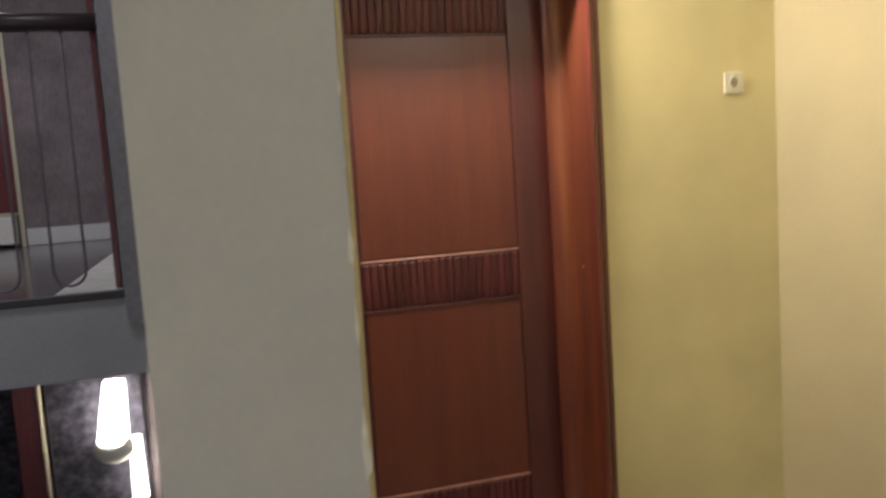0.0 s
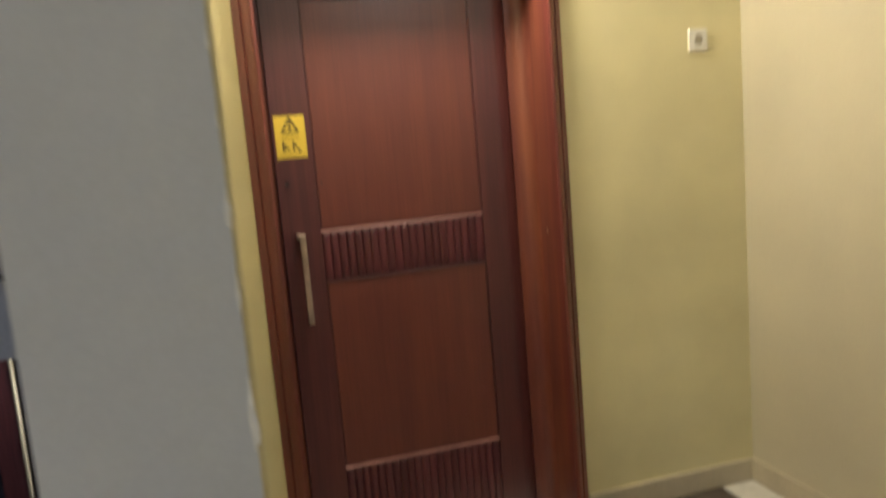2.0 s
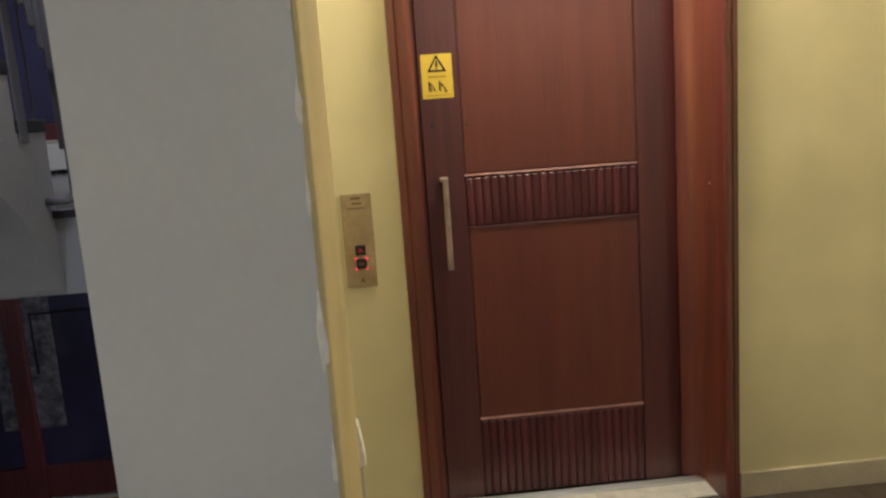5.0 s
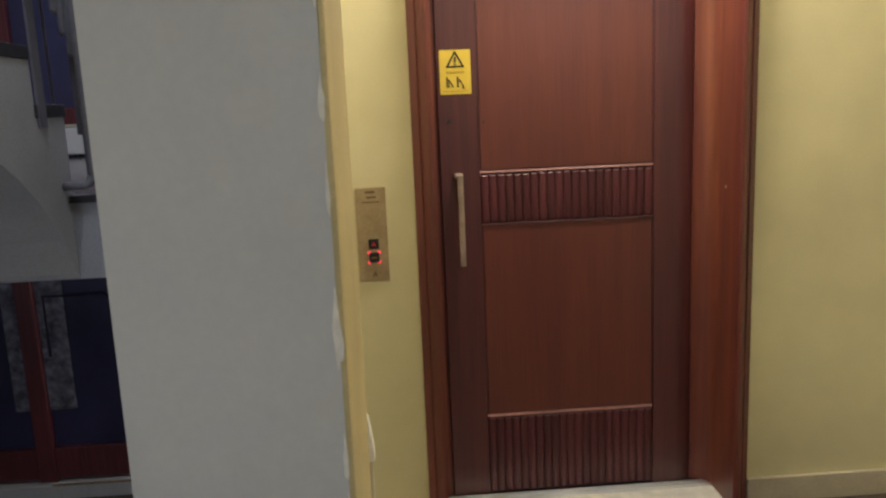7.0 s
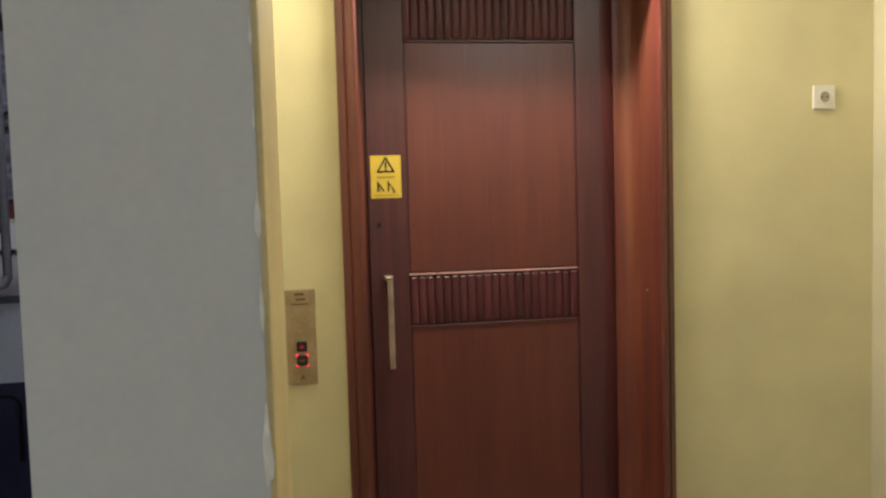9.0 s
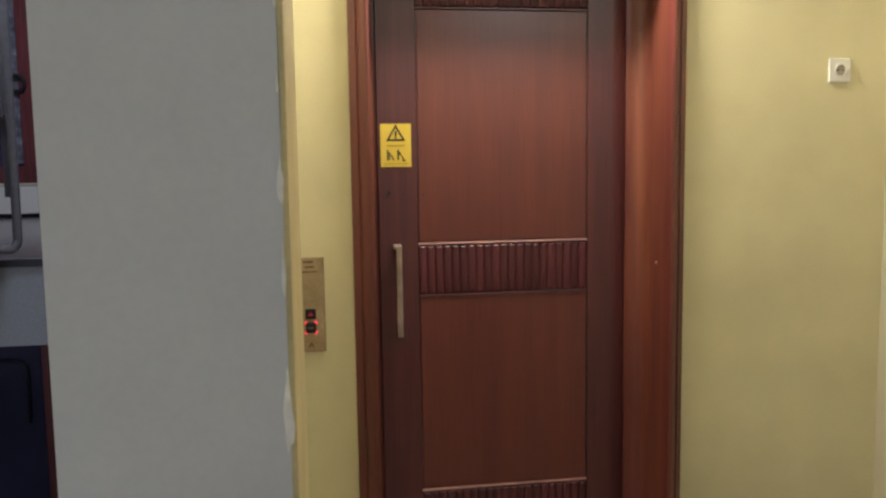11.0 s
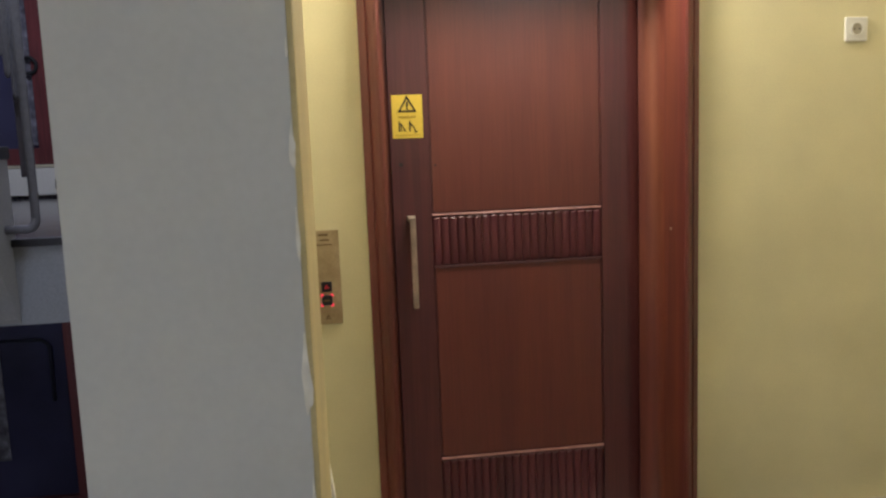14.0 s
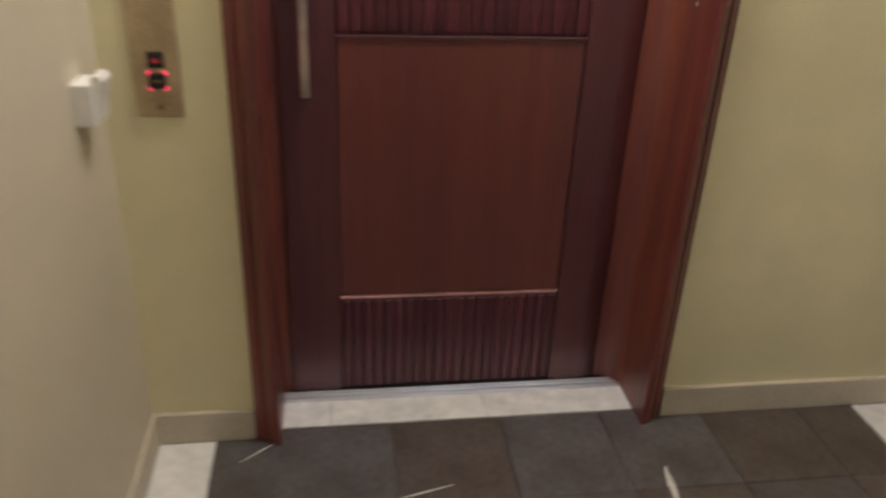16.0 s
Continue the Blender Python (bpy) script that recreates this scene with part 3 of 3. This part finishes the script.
part("skirting_board", box(fresh(), -1.95, -1.132, 2.985, 3.0, 1.177, 1.285, 0.003), GREY, landing)

rail = holder("landing_railing", (-1.3, 0.19, 1.16), "steel loop railing with a dark wooden handrail", "railing")
bm = tube(fresh(), [(-1.066, 0.19, 2.036), (-1.66, 0.19, 2.036)], 0.029, 14)
part("handrail", bm, DARKWOOD, rail, "dark stained round handrail", True)
part("end_post", box(fresh(), -1.152, -1.134, 0.200, 0.216, 1.178, 3.2, 0.002), REDWOOD, rail, "slim dark red upright")
bm = prism(fresh(), [(-1.118, 3.2), (-1.118, 1.088), (-1.110, 1.074), (-1.093, 1.068), (-1.076, 1.074), (-1.067, 1.088), (-1.067, 3.2)], 0.108, 0.124, "y")
part("flat_post", bm, STEEL, rail, "flat grey steel post fixed to the slab edge")
for i in range(3):
    xa = -1.235 - i * 0.195
    pts = [(xa, 0.19, 2.01), (xa, 0.19, 1.27)] + [(xa - 0.048 + 0.048 * math.cos(a), 0.19, 1.25 - 0.05 * math.sin(a)) for a in [k * math.pi / 8 for k in range(9)]] + [(xa - 0.096, 0.19, 1.27), (xa - 0.096, 0.19, 2.01)]
    part("loop_bar", tube(fresh(), pts, 0.0045), DARKSTEEL, rail, "thin bent steel bar", True)

rail.location.x += 0.02

# flight of stairs rising towards the lobby
flight = holder("staircase", (-2.3, 0.1, 0.9), "pale painted concrete flight with dark treads and a steel railing", "staircase")
XF, GO, RISE = -1.665, 0.215, 0.170
outline = [(0.139, 0.905), (0.139, 1.170), (0.165, 1.178), (0.165, 1.430)]
y, z = 0.165, 1.430
for i in range(10):
    y = 0.165 - GO * (i + 1) + 0.012
    outline += [(y, z), (y, z + RISE)]
    z += RISE
outline += [(y, z - 0.42)]
outline += [(-0.33, 1.335), (-0.20, 1.262), (-0.10, 1.190), (-0.02, 1.118), (0.05, 1.040), (0.10, 0.965), (0.125, 0.920)]
part("flight", prism(fresh(), outline, -2.75, XF), STAIR, flight)
for i in range(10):
    y1 = 0.175 - GO * i
    part("tread", box(fresh(), -2.75, XF + 0.006, y1 - GO - 0.002, y1, 1.4305 + RISE * i, 1.470 + RISE * i, 0.004), DARKSTRIPE, flight, "dark stone tread")
RX = -1.600
for i in range(7):
    yy, zz = 0.130 - i * 0.048, 1.618 + i * 0.060
    pts = [(RX, yy, zz + 0.95), (RX, yy, zz + 0.012), (RX, yy - 0.003, zz + 0.003), (RX, yy - 0.010, zz), (RX, yy - 0.018, zz + 0.005), (RX, yy - 0.020, zz + 0.014), (RX, yy - 0.020, zz + 0.95)]
    part("loop_bar", tube(fresh(), pts, 0.0055), STEEL, flight, "thin bent steel bar", True)
part("flat_post", box(fresh(), -1.622, -1.598, 0.150, 0.158, 1.372, 2.7, 0.003), DARKSTEEL, flight, "flat dark steel post")
part("side_post", box(fresh(), XF + 0.002, XF + 0.010, -0.032, 0.022, 1.40, 2.9, 0.003), STEEL, flight, "flat grey steel post on the flight's side")
bend = [(-1.6015 + 0.028 * math.cos(q), 0.10, 1.245 + 0.034 * math.sin(q)) for q in [-k * math.pi / 12 for k in range(7)]]
part("newel", tube(fresh(), [(-1.566, 0.10, 2.75), (-1.5735, 0.10, 1.245)] + bend + [(-1.668, 0.10, 1.211)], 0.0135, 12), STEEL, flight, "steel newel with a bent foot", True)

# unseen window behind the walk, added to light the stair soffit
def added_back_window(name, x0, x1, z0, z1, label):
    win = holder(name, ((x0 + x1) / 2, -4.65, z0), label, "window", kind="structure")
    mid, w = (x0 + x1) / 2, 0.06
    for xa, xb, za, zb in ((x0, x0 + w, z0, z1), (x1 - w, x1, z0, z1), (x0 + w, x1 - w, z0, z0 + w), (x0 + w, x1 - w, z1 - w, z1), (mid - w / 2, mid + w / 2, z0 + w, z1 - w)):
        part("window_frame", box(fresh(), xa, xb, -4.70, -4.64, za, zb, 0.004), WHITE, win)
    for xa, xb in ((x0 + w, mid - w / 2), (mid + w / 2, x1 - w)):
        part("pane", box(fresh(), xa, xb, -4.675, -4.668, z0 + w, z1 - w), SOFT, win, "pale glowing pane of the added window")


added_back_window("fill_window", -3.35, -2.15, 0.15, 1.35, "added unseen low window in the stair hall's end wall, white-framed")

# window above the landing
win = holder("window_1", (-2.27, 3.0, 1.45), "red-framed window with dark panes", "window", kind="structure")
for x0, x1 in ((-2.54, -2.42), (-2.10, -1.98)):
    part("window_frame", box(fresh(), x0, x1, 2.94, 3.0, 1.395, 3.1, 0.006), REDWOOD, win)
part("window_frame", box(fresh(), -2.42, -2.10, 2.94, 3.0, 1.395, 1.52, 0.006), REDWOOD, win)
part("pane", box(fresh(), -2.42, -2.10, 2.985, 2.998, 1.52, 3.1), NIGHT, win)
part("pane", box(fresh(), -3.05, -2.54, 2.985, 2.998, 1.50, 3.1), NIGHT, win)
part("window_frame", box(fresh(), -3.20, -3.05, 2.94, 3.0, 1.395, 3.1, 0.006), REDWOOD, win)
part("window_frame", box(fresh(), -3.05, -2.54, 2.94, 3.0, 1.395, 1.50, 0.006), REDWOOD, win)
part("curtain", box(fresh(), -2.60, -2.545, 2.955, 2.975, 1.52, 3.1), LACE, win, "pale patterned curtain strip")
part("trim", box(fresh(), -1.98, -1.955, 2.96, 3.0, 1.16, 3.1, 0.004), CREAM, win, "cream trim beside the frame")
part("window_sill", box(fresh(), -3.20, -1.98, 2.90, 3.0, 1.374, 1.393, 0.004), CREAM, win)

bm = fresh()
bmesh.ops.create_circle(bm, segments=20, radius=0.05, matrix=pose(-2.55, 2.925, 2.022, 90))
ring = [v.co.copy() for v in bm.verts]
bm.free()
part("latch_ring", tube(fresh(), [tuple(p) for p in ring] + [tuple(ring[0])], 0.012, 8), IRON, win, "dark round latch")
rad = holder("radiator", (-2.3, 2.94, 1.16), "white panel radiator on the landing below the window", "radiator")
part("panel", box(fresh(), -3.05, -1.99, 2.90, 2.955, 1.196, 1.372, 0.008), WHITE, rad)
for k in range(6):
    part("rib", box(fresh(), -2.95 + k * 0.17, -2.94 + k * 0.17, 2.893, 2.901, 1.21, 1.36, 0.002), WHITE, rad)
for x in (-2.72, -2.10):
    part("foot", box(fresh(), x, x + 0.03, 2.91, 2.95, 1.175, 1.197), BLACK, rad)
part("pipe", tube(fresh(), [(-2.44, 2.90, 1.30), (-2.43, 2.86, 1.245), (-2.39, 2.82, 1.20), (-2.32, 2.80, 1.186), (-2.24, 2.80, 1.184)], 0.007, 8), DARKSTEEL, rad, "thin grey pipe curving to the floor", True)

# glazed screen below the landing
screen = holder("glazed_screen", (-2.3, 2.0, -0.7), "red-framed glazed screen with patterned curtains", "glazed door", kind="structure")
for x0, x1 in ((-2.765, -2.665), (-2.165, -2.05), (-1.90, -1.78)):
    part("post", box(fresh(), x0, x1, 1.93, 2.0, -0.66, 0.9, 0.006), REDWOOD, screen)
for x0, x1 in ((-4.0, -2.765), (-2.665, -2.165), (-2.05, -1.90)):
    part("bottom_rail", box(fresh(), x0, x1, 1.94, 2.0, -0.64, -0.45, 0.005), REDWOOD, screen)
    part("pane", box(fresh(), x0, x1, 1.975, 1.99, -0.45, 0.9), NIGHT, screen)
for x0, x1 in ((-2.855, -2.768), (-2.662, -2.512)):
    part("curtain", box(fresh(), x0, x1, 1.958, 1.968, -0.22, 0.895), LACE, screen, "pale patterned curtain strip")
for x0, x1 in ((-2.045, -1.905), (-1.745, -1.27)):
    part("curtain", box(fresh(), x0, x1, 1.958, 1.968, -0.44, 0.895), NET, screen, "dark patterned curtain")
part("trim", box(fresh(), -1.78, -1.768, 1.925, 2.0, -0.66, 0.9, 0.003), SKIRT, screen, "cream edge trim")
# Dark rounded outline, laid on the glass as a thin deep blue tube.
corner = [(-2.62, 0.10), (-2.62, 0.45), (-2.31, 0.45)] + [(-2.31 + 0.06 * math.sin(a), 0.39 + 0.06 * math.cos(a)) for a in [k * math.pi / 12 for k in range(1, 6)]] + [(-2.25, 0.39), (-2.25, 0.10)]
part("dark_outline", tube(fresh(), [(x, 1.962, z) for x, z in corner], 0.010, 8), DEEP, screen, "dark rounded outline on the glass", True)
part("threshold", box(fresh(), -4.0, -1.76, 1.88, 2.0, -0.74, -0.655, 0.006), STAIR, screen, "worn pale threshold")
part("metal_strip", box(fresh(), -2.67, -1.76, 1.875, 1.885, -0.655, -0.645), BRASS, screen, "brass strip")

sconce = holder("wall_sconce", (-1.405, 1.95, 0.1), "lit white glass wall lamp below the landing", "lamp")
bm = cyl(fresh(), 0, 0, 0, 0.082, 0.33, "z", 0.055)
bmesh.ops.transform(bm, matrix=pose(-1.405, 1.86, 0.325, 0, 6, 0), verts=bm.verts[:])
part("shade", bm, OPAL, sconce, "glowing white glass shade", True)
bm = fresh()
bmesh.ops.create_uvsphere(bm, u_segments=20, v_segments=10, radius=1, matrix=Matrix.Translation((-1.42, 1.86, 0.13)) @ Matrix.Diagonal((0.105, 0.08, 0.085, 1)))
part("cup", bm, WHITE, sconce, "white cup below the shade", True)
# Bright piece beside the sconce, added as a small glowing cone.
part("shade", cyl(fresh(), -1.315, 1.88, 0.0, 0.040, 0.34, "z", 0.030), OPAL, sconce, "bright piece lower right of the shade, made as a glowing cone", True)
part("bracket", box(fresh(), -1.425, -1.385, 1.86, 1.958, 0.06, 0.10, 0.004), WHITE, sconce)

# Bodies for the unseen ceiling lamps that are added as fill.
def added_ceiling_light(x, y):
    ob = holder("added_ceiling_light", (x, y, 3.2), "added unseen ceiling light, round opal glass with a white base", "lamp", "round ceiling lights")
    part("base", cyl(fresh(), x, y, 3.185, 0.2, 0.03), WHITE, ob)
    part("diffuser", cyl(fresh(), x, y, 3.145, 0.17, 0.05, "z", 0.19), SOFT, ob, "opal diffuser")


added_ceiling_light(-1.28, -0.9)
added_ceiling_light(-2.0, 1.5)
added_ceiling_light(0.9, -3.6)

# ---- floor pieces ----
xs = [-0.645, -0.484, -0.189, 0.106, 0.392, 0.682, 0.972, 1.145]
stone = {}
rnd = random.Random(11)
def slab_piece(name, x0, x1, y0, y1, mat, top):
    key = (round(x1 - x0, 3), round(y1 - y0, 3), mat.name)
    if key not in stone:
        w, d = x1 - x0 - 0.002, y1 - y0 - 0.002
        stone[key] = mesh_of(name, box(bmesh.new(), -w / 2, w / 2, -d / 2, d / 2, -0.02, 0.0, 0.0012), mat)
    ob = new(name, stone[key])
    ob.parent = floor
    ob.location = ((x0 + x1) / 2, (y0 + y1) / 2, top)
ys = [0.022] + [-0.29 - 0.295 * k for k in range(15)]
for i, (x0, x1) in enumerate(zip(xs, xs[1:])):
    for j, (y1, y0) in enumerate(zip(ys, ys[1:])):
        brown = (i >= 4) != (rnd.random() < 0.2)
        slab_piece("stone_tile", x0, x1, max(y0, -4.6), y1, BROWN_SLATE if brown else SLATE, rnd.uniform(-0.0005, 0.0008))
for x0, x1, far in ((-0.79, -0.647, -1.335), (1.147, 1.291, -4.58)):
    y = -0.0145
    while y > far + 0.05:
        y2 = max(y - 0.44, far)
        slab_piece("marble_tile", x0, x1, y2, y, MARBLE, 0.001)
        y = y2

def mark(points, width):
    (xa, ya), (xb, yb) = points
    d = Vector((xb - xa, yb - ya))
    n = Vector((-d.y, d.x)).normalized() * width / 2
    return prism(fresh(), [(xa + n.x * 0.3, ya + n.y * 0.3), (xa + d.x * 0.5 + n.x, ya + d.y * 0.5 + n.y), (xb + n.x * 0.4, yb + n.y * 0.4), (xb - n.x * 0.4, yb - n.y * 0.4), (xa + d.x * 0.4 - n.x, ya + d.y * 0.4 - n.y), (xa - n.x * 0.3, ya - n.y * 0.3)], 0.0012, 0.0018, "z")
for pts, w in ((((-0.578, -0.100), (-0.490, -0.030)), 0.005), (((-0.195, -0.264), (-0.055, -0.229)), 0.006), (((0.497, -0.215), (0.478, -0.36)), 0.02)):
    thing("floor_scratch", mark(pts, w), CHALK, "pale scratch across the dark stone floor", "scratch", kind="structure")
